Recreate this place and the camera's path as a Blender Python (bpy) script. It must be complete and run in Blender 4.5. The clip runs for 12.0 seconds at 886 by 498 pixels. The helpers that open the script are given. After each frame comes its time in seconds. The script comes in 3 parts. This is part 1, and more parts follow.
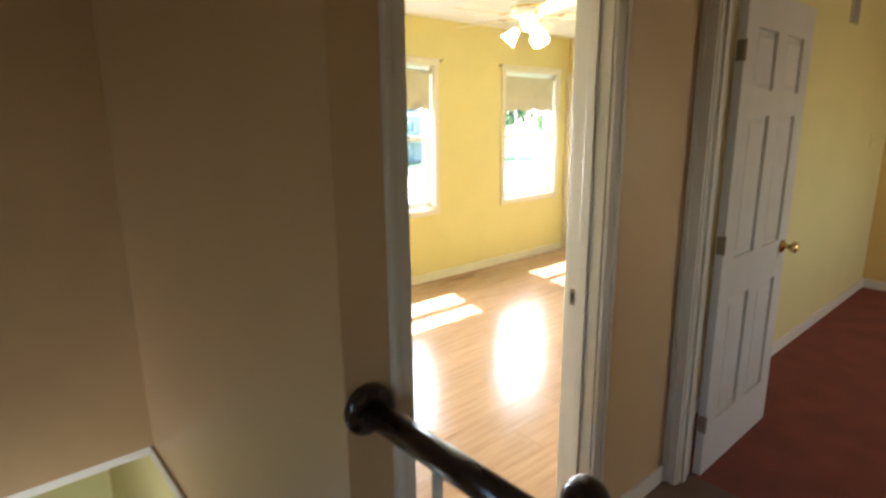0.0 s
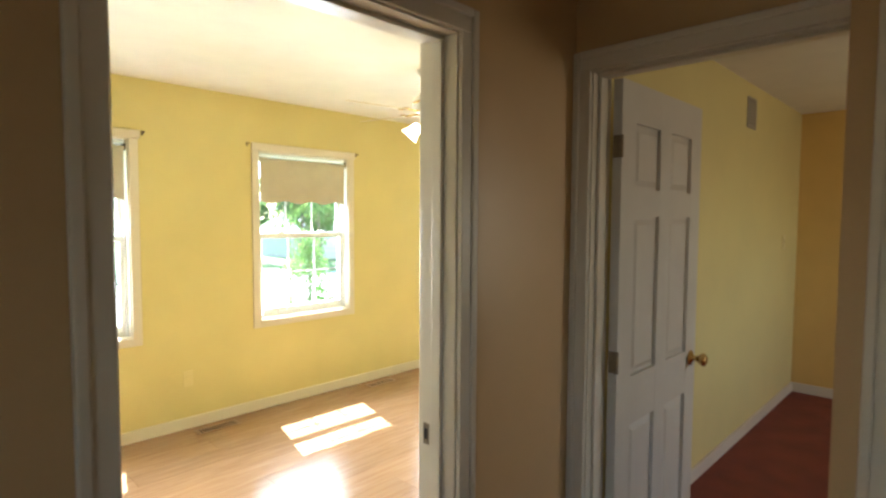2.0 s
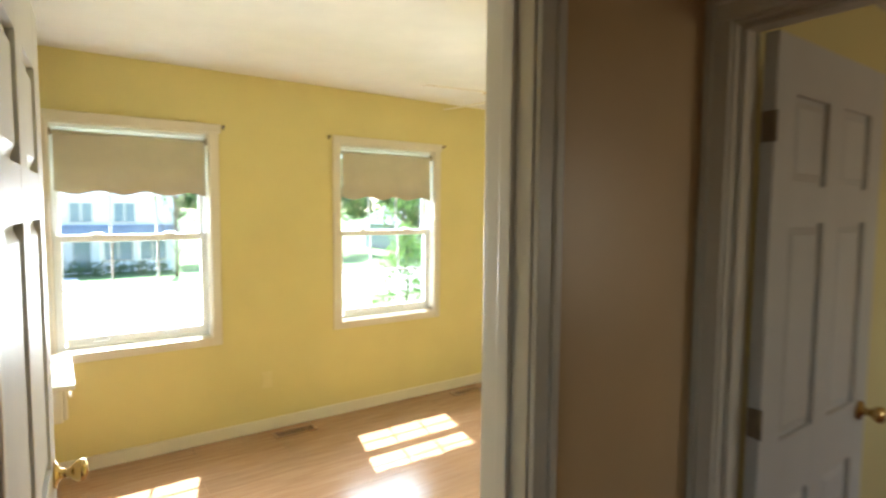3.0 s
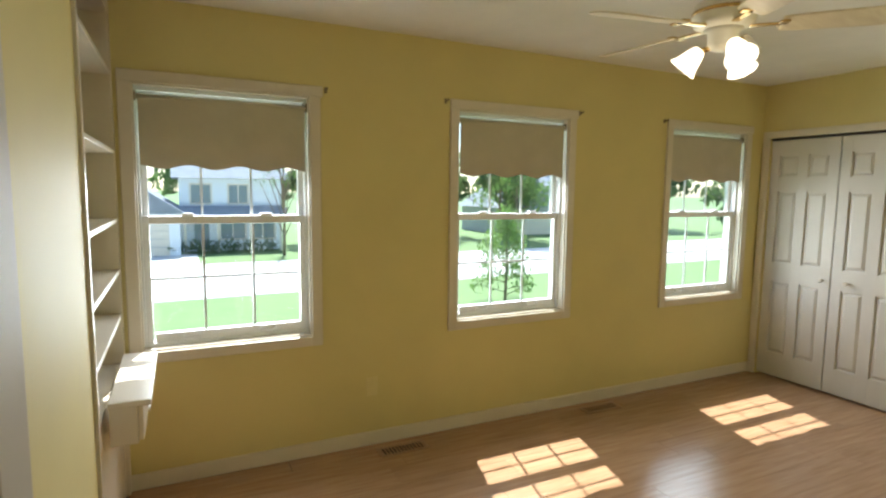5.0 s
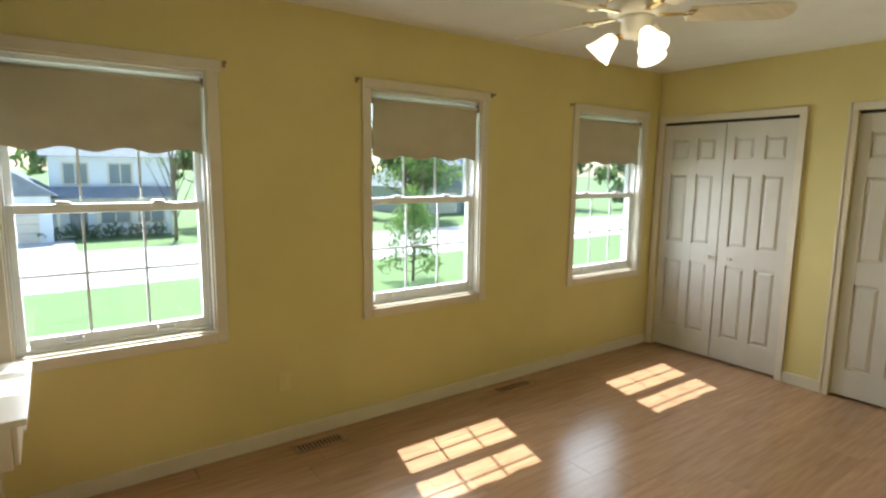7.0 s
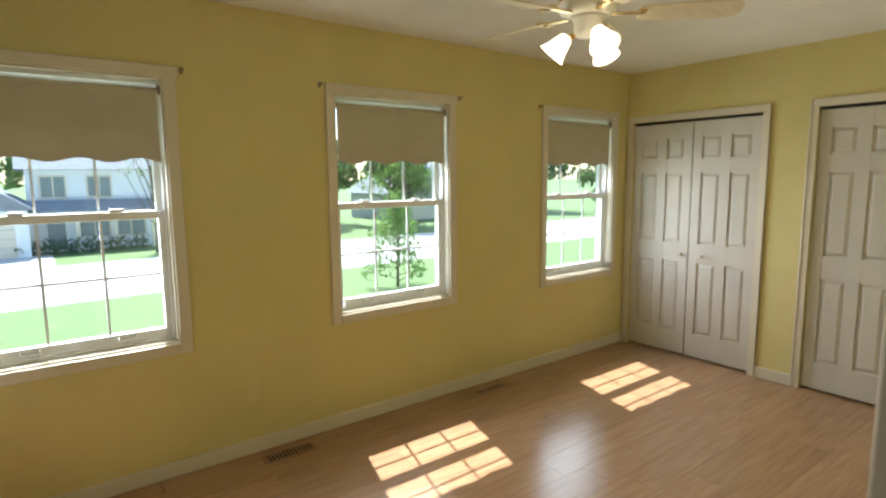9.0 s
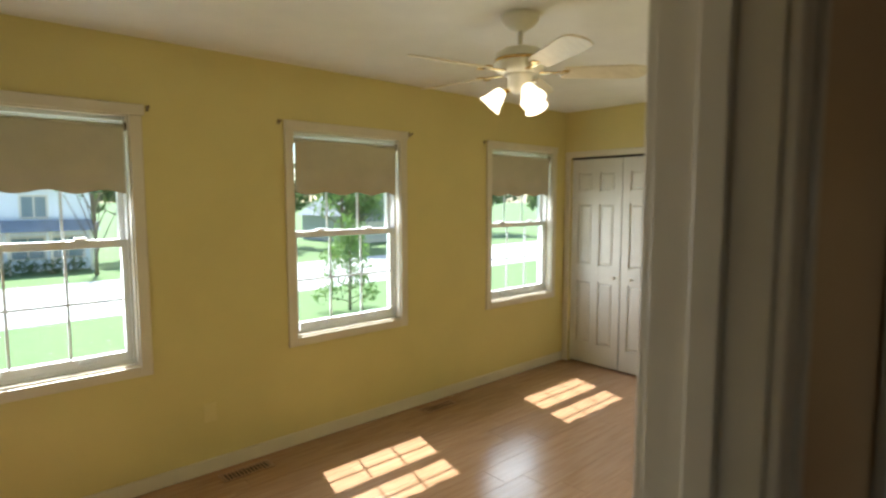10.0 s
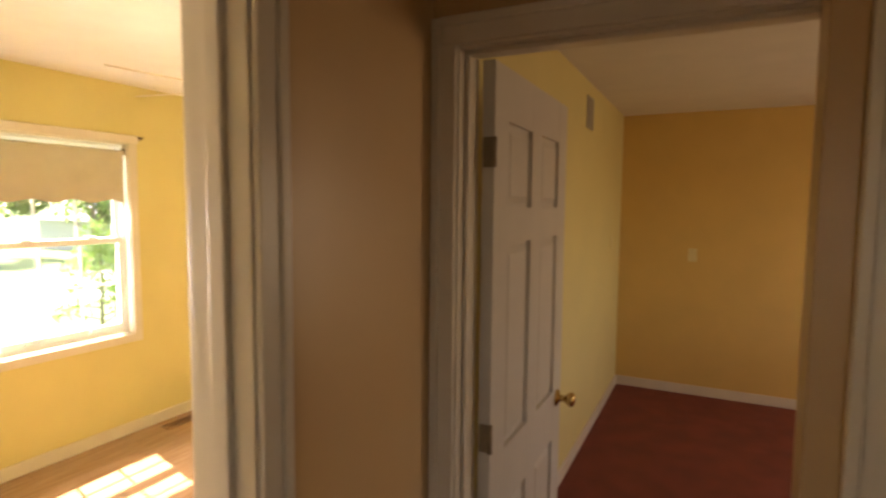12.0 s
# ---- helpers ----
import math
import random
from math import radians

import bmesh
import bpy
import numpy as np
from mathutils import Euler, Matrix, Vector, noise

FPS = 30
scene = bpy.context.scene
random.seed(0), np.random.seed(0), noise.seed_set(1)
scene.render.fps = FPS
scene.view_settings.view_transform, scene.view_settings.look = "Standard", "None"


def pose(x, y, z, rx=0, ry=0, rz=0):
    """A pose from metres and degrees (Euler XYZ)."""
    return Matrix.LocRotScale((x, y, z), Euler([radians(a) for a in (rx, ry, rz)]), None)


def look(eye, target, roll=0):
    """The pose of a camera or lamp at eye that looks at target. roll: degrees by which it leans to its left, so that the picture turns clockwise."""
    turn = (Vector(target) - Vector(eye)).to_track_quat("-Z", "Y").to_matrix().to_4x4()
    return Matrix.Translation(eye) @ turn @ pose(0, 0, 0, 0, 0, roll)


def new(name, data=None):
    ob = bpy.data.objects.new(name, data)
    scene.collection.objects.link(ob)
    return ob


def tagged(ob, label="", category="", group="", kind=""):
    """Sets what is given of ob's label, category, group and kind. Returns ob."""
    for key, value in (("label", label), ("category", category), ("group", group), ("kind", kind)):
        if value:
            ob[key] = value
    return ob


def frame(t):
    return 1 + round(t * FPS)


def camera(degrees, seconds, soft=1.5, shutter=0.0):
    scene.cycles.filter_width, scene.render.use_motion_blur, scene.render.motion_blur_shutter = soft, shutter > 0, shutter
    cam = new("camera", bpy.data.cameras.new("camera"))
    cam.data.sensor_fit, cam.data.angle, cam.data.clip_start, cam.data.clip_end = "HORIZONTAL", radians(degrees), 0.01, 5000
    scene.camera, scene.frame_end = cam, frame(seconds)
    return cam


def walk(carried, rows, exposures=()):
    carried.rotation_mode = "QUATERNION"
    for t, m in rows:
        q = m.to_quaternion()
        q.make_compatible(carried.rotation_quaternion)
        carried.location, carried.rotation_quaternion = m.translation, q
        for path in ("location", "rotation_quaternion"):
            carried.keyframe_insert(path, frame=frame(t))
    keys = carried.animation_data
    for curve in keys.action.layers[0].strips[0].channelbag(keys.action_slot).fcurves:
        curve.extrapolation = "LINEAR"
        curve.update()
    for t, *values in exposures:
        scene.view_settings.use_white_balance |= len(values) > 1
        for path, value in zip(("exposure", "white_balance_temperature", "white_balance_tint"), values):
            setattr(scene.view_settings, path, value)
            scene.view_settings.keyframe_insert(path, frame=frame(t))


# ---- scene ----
cam = camera(77.7, 12.0, soft=2.4, shutter=0.5)
PATH = [
    (0, (-1.120, -1.285, 1.555), (0.160, 0.180, 1.108), -0.6),
    (0.5, (-1.028, -1.268, 1.559), (0.358, 0.146, 1.274), -0.4),
    (1, (-0.931, -1.287, 1.553), (0.534, 0.063, 1.376), -0.1),
    (1.5, (-0.768, -1.316, 1.562), (0.703, 0.033, 1.428), -0.1),
    (2, (-0.627, -1.283, 1.562), (0.807, 0.106, 1.447), 0.3),
    (2.5, (-0.467, -1.171, 1.596), (0.875, 0.306, 1.461), 0.3),
    (3, (-0.295, -1.042, 1.598), (0.865, 0.581, 1.453), 0.5),
    (3.5, (-0.097, -0.786, 1.629), (0.838, 0.973, 1.445), 0.9),
    (5.5, (-0.109, -0.221, 1.561), (0.754, 1.570, 1.347), 0.7),
    (6, (-0.109, -0.150, 1.572), (0.869, 1.580, 1.343), 1.1),
    (6.5, (-0.117, -0.145, 1.588), (0.972, 1.513, 1.335), 1.2),
    (7, (-0.114, -0.203, 1.596), (1.040, 1.407, 1.316), 0.7),
    (9, (-0.016, -0.261, 1.582), (1.178, 1.322, 1.322), -0.5),
    (9.5, (-0.101, -0.340, 1.633), (1.147, 1.206, 1.406), 0.1),
    (10, (-0.170, -0.480, 1.638), (1.163, 1.001, 1.458), -0.0),
    (10.5, (-0.247, -0.618, 1.630), (1.216, 0.737, 1.484), 0.1),
    (11, (-0.263, -0.750, 1.634), (1.328, 0.454, 1.492), -0.2),
    (11.5, (-0.222, -0.845, 1.647), (1.474, 0.205, 1.500), 0.3),
    (12, (-0.163, -0.910, 1.675), (1.626, -0.029, 1.513), 0.5),
]
EXPOSURES = [(0, 3.35, 5950, 8), (1.5, 3.15, 6000, 8), (2.5, 2.95, 5950, 8), (3.5, 2.25, 6100, 8), (5.3, 1.36, 6150, 8), (9.5, 1.42, 6200, 8), (10.5, 1.5, 6350, 9), (11.0, 1.65, 6650, 13), (11.5, 2.05, 7500, 20), (12, 2.95, 8300, 27)]
walk(cam, [(t, look(e, g, r)) for t, e, g, r in PATH], EXPOSURES)

# ---- light ----
SUN_WAY = Vector((-0.160, -0.618, -1.0)).normalized()
world = bpy.data.worlds.new("sky")
scene.world = world
world.use_nodes = True
wn = world.node_tree.nodes
sky = wn.new("ShaderNodeTexSky")
sky.sky_type = "NISHITA"
sky.sun_disc = False
sky.sun_elevation = math.asin(-SUN_WAY.z)
sky.sun_rotation = math.atan2(-SUN_WAY.x, -SUN_WAY.y)
world.node_tree.links.new(sky.outputs[0], wn["Background"].inputs[0])
wn["Background"].inputs[1].default_value = 0.15
sun = new("sun", bpy.data.lights.new("sun", "SUN"))
sun.data.energy, sun.data.angle, sun.data.color = 5.0, radians(0.5), (1.0, 0.97, 0.92)
sun.matrix_world = look((0, 0, 30), Vector((0, 0, 30)) + SUN_WAY)


def area(name, x, y, z, w, h, target, power, colour, spread=180):
    ob = new(name, bpy.data.lights.new(name, "AREA"))
    ob.data.shape, ob.data.size, ob.data.size_y = "RECTANGLE", w, h
    ob.data.energy, ob.data.color, ob.data.spread = power, colour, radians(spread)
    ob.matrix_world = look((x, y, z), target)
    return ob


WX = (0.138, 1.936, 3.80)          # window centres
SKY = (0.96, 0.98, 1.0)
for wx in WX:
    area("window_daylight", wx, 2.985, 1.22, 0.80, 0.86, (wx, 0, 0.6), 6.4, SKY, 125)
# Lamp added in the open stairwell to brighten the lower walls; no window there
area("stairwell_fill", -1.75, 1.15, -1.25, 0.7, 0.7, (-0.55, 1.7, -0.9), 2.0, SKY)
# Warm lamp added out of view to brighten the hall
area("hall_fill", -3.25, -2.2, 1.4, 0.9, 1.1, (0, -1.6, 1.2), 0.13, (1.0, 0.76, 0.48))
# Unseen lamp added at the back of the second room to light it
area("room_fill", 3.4, -3.55, 1.4, 1.0, 1.1, (3.2, 0, 1.0), 2.7, (1.0, 0.86, 0.62))


# ---- materials ----
def material(name, colour, rough=0.6, metal=0.0, grain=0.06, scale=14.0, bump=0.05, bump_scale=120.0, second=None, vary=0.0, coat=0.0):
    m = bpy.data.materials.new(name)
    m.use_nodes = True
    n, l = m.node_tree.nodes, m.node_tree.links
    b = n["Principled BSDF"]
    b.inputs["Roughness"].default_value = rough
    b.inputs["Metallic"].default_value = metal
    b.inputs["Coat Weight"].default_value = coat
    co = n.new("ShaderNodeTexCoord")
    big = n.new("ShaderNodeTexNoise")
    big.inputs["Scale"].default_value = scale
    big.inputs["Detail"].default_value = 5
    l.new(co.outputs["Object"], big.inputs["Vector"])
    mix = n.new("ShaderNodeMix")
    mix.data_type = "RGBA"
    dark = second or tuple(c * (1 - grain * 3) for c in colour)
    mix.inputs["A"].default_value = (*dark, 1)
    mix.inputs["B"].default_value = (*colour, 1)
    ramp = n.new("ShaderNodeMapRange")
    ramp.inputs["From Min"].default_value, ramp.inputs["From Max"].default_value = 0.3, 0.7
    l.new(big.outputs["Fac"], ramp.inputs["Value"])
    l.new(ramp.outputs["Result"], mix.inputs["Factor"])
    out = mix.outputs["Result"]
    if vary:
        info = n.new("ShaderNodeObjectInfo")
        hsv = n.new("ShaderNodeHueSaturation")
        mr = n.new("ShaderNodeMapRange")
        mr.inputs["To Min"].default_value, mr.inputs["To Max"].default_value = 1 - vary, 1 + vary
        l.new(info.outputs["Random"], mr.inputs["Value"])
        l.new(mr.outputs["Result"], hsv.inputs["Value"])
        l.new(out, hsv.inputs["Color"])
        out = hsv.outputs["Color"]
    l.new(out, b.inputs["Base Color"])
    if bump:
        fine = n.new("ShaderNodeTexNoise")
        fine.inputs["Scale"].default_value = bump_scale
        fine.inputs["Detail"].default_value = 4
        l.new(co.outputs["Object"], fine.inputs["Vector"])
        bp = n.new("ShaderNodeBump")
        bp.inputs["Strength"].default_value = bump
        bp.inputs["Distance"].default_value = 0.01
        l.new(fine.outputs["Fac"], bp.inputs["Height"])
        l.new(bp.outputs["Normal"], b.inputs["Normal"])
        # uneven gloss
        rr = n.new("ShaderNodeMapRange")
        rr.inputs["To Min"].default_value, rr.inputs["To Max"].default_value = max(rough - 0.06, 0.02), min(rough + 0.06, 1)
        l.new(big.outputs["Fac"], rr.inputs["Value"])
        l.new(rr.outputs["Result"], b.inputs["Roughness"])
    return m


def wood_material(name, light, dark, rough, vary, stretch=(1.2, 14, 14), coat=0.0):
    m = material(name, light, rough, grain=0.0, bump=0.03, bump_scale=60, second=dark, vary=vary, coat=coat)
    n, l = m.node_tree.nodes, m.node_tree.links
    mp = n.new("ShaderNodeMapping")
    mp.inputs["Scale"].default_value = stretch
    co = [x for x in n if x.type == "TEX_COORD"][0]
    info = n.new("ShaderNodeObjectInfo")
    add = n.new("ShaderNodeVectorMath")
    add.operation = "ADD"
    sc = n.new("ShaderNodeVectorMath")
    sc.operation = "SCALE"
    sc.inputs["Scale"].default_value = 37.0
    cmb = n.new("ShaderNodeCombineXYZ")
    for k in "XYZ":
        l.new(info.outputs["Random"], cmb.inputs[k])
    l.new(cmb.outputs[0], sc.inputs[0])
    l.new(co.outputs["Object"], add.inputs[0])
    l.new(sc.outputs[0], add.inputs[1])
    l.new(add.outputs[0], mp.inputs["Vector"])
    for t in [x for x in n if x.type == "TEX_NOISE"]:
        l.new(mp.outputs["Vector"], t.inputs["Vector"])
    [x for x in n if x.type == "TEX_NOISE"][0].inputs["Scale"].default_value = 3.0
    return m


def glow(name, colour, strength):
    m = bpy.data.materials.new(name)
    m.use_nodes = True
    b = m.node_tree.nodes["Principled BSDF"]
    b.inputs["Base Color"].default_value = (0.9, 0.86, 0.78, 1)
    b.inputs["Roughness"].default_value = 0.3
    b.inputs["Emission Color"].default_value = (*colour, 1)
    b.inputs["Emission Strength"].default_value = strength
    return m


def glass_material(name):
    m = bpy.data.materials.new(name)
    m.use_nodes = True
    n, l = m.node_tree.nodes, m.node_tree.links
    n.remove(n["Principled BSDF"])
    tr, gl, mx = n.new("ShaderNodeBsdfTransparent"), n.new("ShaderNodeBsdfGlossy"), n.new("ShaderNodeMixShader")
    mx.inputs[0].default_value = 0.035
    tr.inputs[0].default_value = (0.94, 0.97, 0.96, 1)
    gl.inputs["Roughness"].default_value = 0.02
    l.new(tr.outputs[0], mx.inputs[1])
    l.new(gl.outputs[0], mx.inputs[2])
    l.new(mx.outputs[0], n["Material Output"].inputs["Surface"])
    return m


def leaf_material(name, colour):
    m = material(name, colour, 0.6, grain=0.1, scale=2, bump=0)
    n, l = m.node_tree.nodes, m.node_tree.links
    tl, mx = n.new("ShaderNodeBsdfTranslucent"), n.new("ShaderNodeMixShader")
    tl.inputs[0].default_value = (colour[0] * 1.2, colour[1] * 1.3, colour[2] * 0.8, 1)
    mx.inputs[0].default_value = 0.5
    l.new(n["Principled BSDF"].outputs[0], mx.inputs[1])
    l.new(tl.outputs[0], mx.inputs[2])
    l.new(mx.outputs[0], n["Material Output"].inputs["Surface"])
    return m


M_YELLOW = material("yellow_paint", (0.685, 0.588, 0.258), 0.62, grain=0.02, scale=3, bump=0.05, bump_scale=160)
M_AMBER = material("amber_paint", (0.70, 0.47, 0.15), 0.5, grain=0.03, scale=3, bump=0.06, bump_scale=160)
M_HALL = material("hall_tan_paint", (0.57, 0.385, 0.195), 0.34, grain=0.03, scale=3, bump=0.06, bump_scale=150)
M_CEIL = material("ceiling_white", (0.80, 0.77, 0.70), 0.9, grain=0.02, scale=5, bump=0.25, bump_scale=90)
M_TRIM = material("white_trim_paint", (0.70, 0.635, 0.52), 0.32, grain=0.02, scale=6, bump=0.03, bump_scale=60)
M_DOOR = material("white_door_paint", (0.61, 0.575, 0.51), 0.5, grain=0.025, scale=5, bump=0.05, bump_scale=110)
M_VINYL = material("white_vinyl", (0.82, 0.83, 0.82), 0.3, grain=0.02, bump=0)
M_SHADE = material("tan_shade_cloth", (0.56, 0.52, 0.40), 0.9, grain=0.03, scale=8, bump=0.2, bump_scale=400)
M_OAK = wood_material("oak_laminate", (0.43, 0.268, 0.155), (0.34, 0.195, 0.105), 0.21, 0.07)
M_JOINT = material("floor_joint", (0.16, 0.09, 0.05), 0.7)
M_RED = material("dark_red_carpet", (0.24, 0.055, 0.035), 0.85, grain=0.1, scale=5, bump=0.5, bump_scale=260)
M_HALLFLOOR = material("brown_hall_carpet", (0.20, 0.12, 0.08), 0.9, grain=0.1, scale=6, bump=0.5, bump_scale=240)
M_RAIL = wood_material("dark_stained_wood", (0.030, 0.014, 0.010), (0.012, 0.006, 0.005), 0.28, 0.05, (14, 1.5, 14), 0.3)
M_BRASS = material("polished_brass", (0.72, 0.50, 0.20), 0.22, 1.0, grain=0.08, scale=20, bump=0.02)
M_HINGE = material("aged_brass_hinge", (0.29, 0.22, 0.14), 0.5, 0.4, grain=0.12, scale=25)
M_BRONZE = material("brown_register", (0.36, 0.20, 0.105), 0.45, 0.0, grain=0.1, scale=20)
# Near-black colour that stands for the shadow inside holes and gaps
M_SHADOW = material("painted_gap_shadow", (0.02, 0.016, 0.012), 0.9, bump=0)
M_FAN = material("antique_white_enamel", (0.76, 0.72, 0.60), 0.35, grain=0.03, bump=0.02)
M_BLADE = wood_material("whitewashed_blade", (0.74, 0.66, 0.48), (0.64, 0.55, 0.38), 0.4, 0.03, (2, 20, 20))
M_GLOW = glow("lit_glass_shade", (1.0, 0.84, 0.60), 1.25)
M_GLASS = glass_material("window_glass")
M_PLATE = material("ivory_plastic", (0.72, 0.62, 0.30), 0.4, grain=0.02, bump=0)
M_METAL = material("grey_vent_metal", (0.42, 0.40, 0.34), 0.45, 0.3, grain=0.05)
M_MUNTIN = material("pale_grille_bar", (0.62, 0.64, 0.62), 0.4, grain=0.02, bump=0)
M_GRASS = material("lawn_green", (0.15, 0.24, 0.085), 0.9, grain=0.06, scale=1.2, bump=0.6, bump_scale=30)
M_ROAD = material("pale_concrete", (0.60, 0.59, 0.57), 0.9, grain=0.03, scale=0.8, bump=0.2, bump_scale=20)
M_SIDING = material("pale_siding", (0.82, 0.85, 0.88), 0.7, grain=0.03, scale=2)
M_SIDING2 = material("grey_siding", (0.34, 0.36, 0.38), 0.7, grain=0.03, scale=2)
M_ROOF = material("grey_shingle", (0.26, 0.29, 0.33), 0.9, grain=0.1, scale=3, bump=0.4, bump_scale=12)
M_PANE = material("dark_house_pane", (0.20, 0.27, 0.30), 0.1, bump=0)
M_LEAF = leaf_material("young_leaf", (0.15, 0.24, 0.09))
M_LEAF2 = leaf_material("deep_leaf", (0.10, 0.15, 0.08))
M_BARK = material("bark", (0.20, 0.16, 0.12), 0.9, grain=0.12, scale=8, bump=0.6, bump_scale=20)


# ---- building helpers ----
def box(bm, x0, x1, y0, y1, z0, z1, bevel=0.0):
    r = bmesh.ops.create_cube(bm, size=1.0)
    vs = r["verts"]
    bmesh.ops.scale(bm, vec=(abs(x1 - x0), abs(y1 - y0), abs(z1 - z0)), verts=vs)
    bmesh.ops.translate(bm, vec=((x0 + x1) / 2, (y0 + y1) / 2, (z0 + z1) / 2), verts=vs)
    if bevel:
        es = list({e for v in vs for e in v.link_edges})
        bmesh.ops.bevel(bm, geom=es, offset=bevel, segments=2, profile=0.5, affect="EDGES")
    return bm


def lathe(bm, profile, n=20, at=(0, 0, 0), axis="z"):
    rings = []
    for r, h in profile:
        ring = []
        for i in range(n):
            a = 2 * math.pi * i / n
            c, s = r * math.cos(a), r * math.sin(a)
            p = {"z": (c, s, h), "y": (c, h, s), "x": (h, c, s)}[axis]
            ring.append(bm.verts.new(Vector(at) + Vector(p)))
        rings.append(ring)
    for a, b in zip(rings, rings[1:]):
        for i in range(n):
            bm.faces.new((a[i], a[(i + 1) % n], b[(i + 1) % n], b[i]))
    bm.faces.new(rings[0])
    bm.faces.new(rings[-1])
    bmesh.ops.recalc_face_normals(bm, faces=bm.faces[:])
    for f in bm.faces:
        f.smooth = len(f.verts) == 4
    return bm


def tube(bm, a, b, r0, r1=None, n=10):
    a, b = Vector(a), Vector(b)
    r1 = r0 if r1 is None else r1
    q = (b - a).to_track_quat("Z", "Y")
    rings = [[bm.verts.new(p + q @ Vector((r * math.cos(6.28319 * i / n), r * math.sin(6.28319 * i / n), 0))) for i in range(n)] for p, r in ((a, r0), (b, r1))]
    for i in range(n):
        bm.faces.new((rings[0][i], rings[0][(i + 1) % n], rings[1][(i + 1) % n], rings[1][i])).smooth = True
    bm.faces.new(rings[0][::-1])
    bm.faces.new(rings[1])
    return bm


def mesh_of(bm, mat, name):
    me = bpy.data.meshes.new(name)
    bm.to_mesh(me)
    bm.free()
    me.materials.append(mat)
    return me


def part(name, bm, mat, parent=None, label=""):
    ob = new(name, mesh_of(bm, mat, name))
    ob.parent = parent
    if label:
        ob["label"] = label
    return ob


def B():
    return bmesh.new()


def slab(name, dims, mat, label="", category="", bevel=0.0):
    ob = part(name, box(B(), *dims, bevel), mat)
    return tagged(ob, label, category, kind="structure")


def joined(name, boxes, mat, label, category, bevel=0.0):
    bm = B()
    for d in boxes:
        box(bm, *d, bevel)
    return tagged(part(name, bm, mat), label, category, kind="structure")


def thing(name, m, label, category, group="", kind=""):
    ob = new(name)
    ob.matrix_world = m
    return tagged(ob, label, category, group, kind)

# ---- structure: bedroom ----
CEIL = 2.49
NY = 1.79                            # near side of the shelf niche
HX = 1.03                            # hall side of the second room's wall
RYN = -0.12                          # north face of the second room
YW, XC, YD = 2.825, 4.455, -0.163      # window wall, closet wall, door wall (bedroom faces)
XL = -0.385                           # left wall, flush with the shelf niche
OPEN = 0.436                          # half width of a window opening
ZS, ZT = 0.725, 2.088                  # window opening, bottom and top

north = [(-0.75, WX[0] - OPEN, YW, YW + 0.16, -0.3, CEIL), (WX[0] + OPEN, WX[1] - OPEN, YW, YW + 0.16, -0.3, CEIL),
         (WX[1] + OPEN, WX[2] - OPEN, YW, YW + 0.16, -0.3, CEIL), (WX[2] + OPEN, 5.3, YW, YW + 0.16, -0.3, CEIL)]
for wx in WX:
    north += [(wx - OPEN, wx + OPEN, YW, YW + 0.16, -0.3, ZS), (wx - OPEN, wx + OPEN, YW, YW + 0.16, ZT, CEIL)]
joined("wall_north", north, M_YELLOW, "yellow painted bedroom wall with three windows", "wall")
C1, C2 = (1.653, 2.757), (0.195, 1.286)  # closet openings along the wall
CT = 2.045
joined("wall_east", [(XC, XC + 0.12, C1[1], YW, 0, CEIL), (XC, XC + 0.12, C2[1], C1[0], 0, CEIL), (XC, XC + 0.12, RYN + 0.12, C2[0], 0, CEIL),
                     (XC, XC + 0.12, C1[0], C1[1], CT, CEIL), (XC, XC + 0.12, C2[0], C2[1], CT, CEIL)], M_YELLOW,
       "yellow painted wall with two closet openings", "wall")
slab("wall_closet_back", (5.18, 5.30, RYN + 0.002, YW, 0, CEIL), M_TRIM, "plain white back wall of the closets", "wall")
joined("wall_west", [(-0.538, XL, -0.283, NY, -0.14, CEIL)], M_YELLOW, "yellow painted bedroom wall beside the stairwell", "wall")
DX0, DX1, DH = -0.360, 0.442, 2.04     # bedroom doorway
joined("wall_south", [(XL, DX0 - 0.02, -0.283, YD, 0, CEIL), (DX1 + 0.02, HX + 0.12, -0.283, YD, 0, CEIL), (HX + 0.12, XC + 0.12, RYN, RYN + 0.12, 0, CEIL),
                      (DX0 - 0.02, DX1 + 0.02, -0.283, YD, DH + 0.02, CEIL)], M_YELLOW, "yellow painted wall with the bedroom doorway", "wall")
joined("floor", [(-0.538, HX + 0.12, -0.283, NY, -0.10, -0.010), (-0.75, HX + 0.12, NY + 0.002, YW, -0.10, -0.010), (HX + 0.12, 5.18, RYN, YW, -0.10, -0.010)], M_JOINT, "light oak laminate floor of the bedroom", "floor")
joined("ceiling", [(-0.538, HX + 0.12, -0.283, NY, CEIL, CEIL + 0.12), (-0.75, HX + 0.12, NY, YW + 0.16, CEIL, CEIL + 0.12), (HX + 0.12, 5.30, RYN, YW + 0.16, CEIL, CEIL + 0.12)], M_CEIL, "off-white textured bedroom ceiling", "ceiling")
joined("baseboard", [(XL, XC, YW - 0.014, YW, 0, 0.085), (XC - 0.014, XC, C2[1] + 0.055, C1[0] - 0.055, 0, 0.085), (0.50, HX + 0.12, YD, YD + 0.014, 0, 0.085),
                     (XL, XL + 0.014, YD, NY, 0, 0.085)], M_TRIM, "white painted wooden baseboard", "baseboard", 0.004)

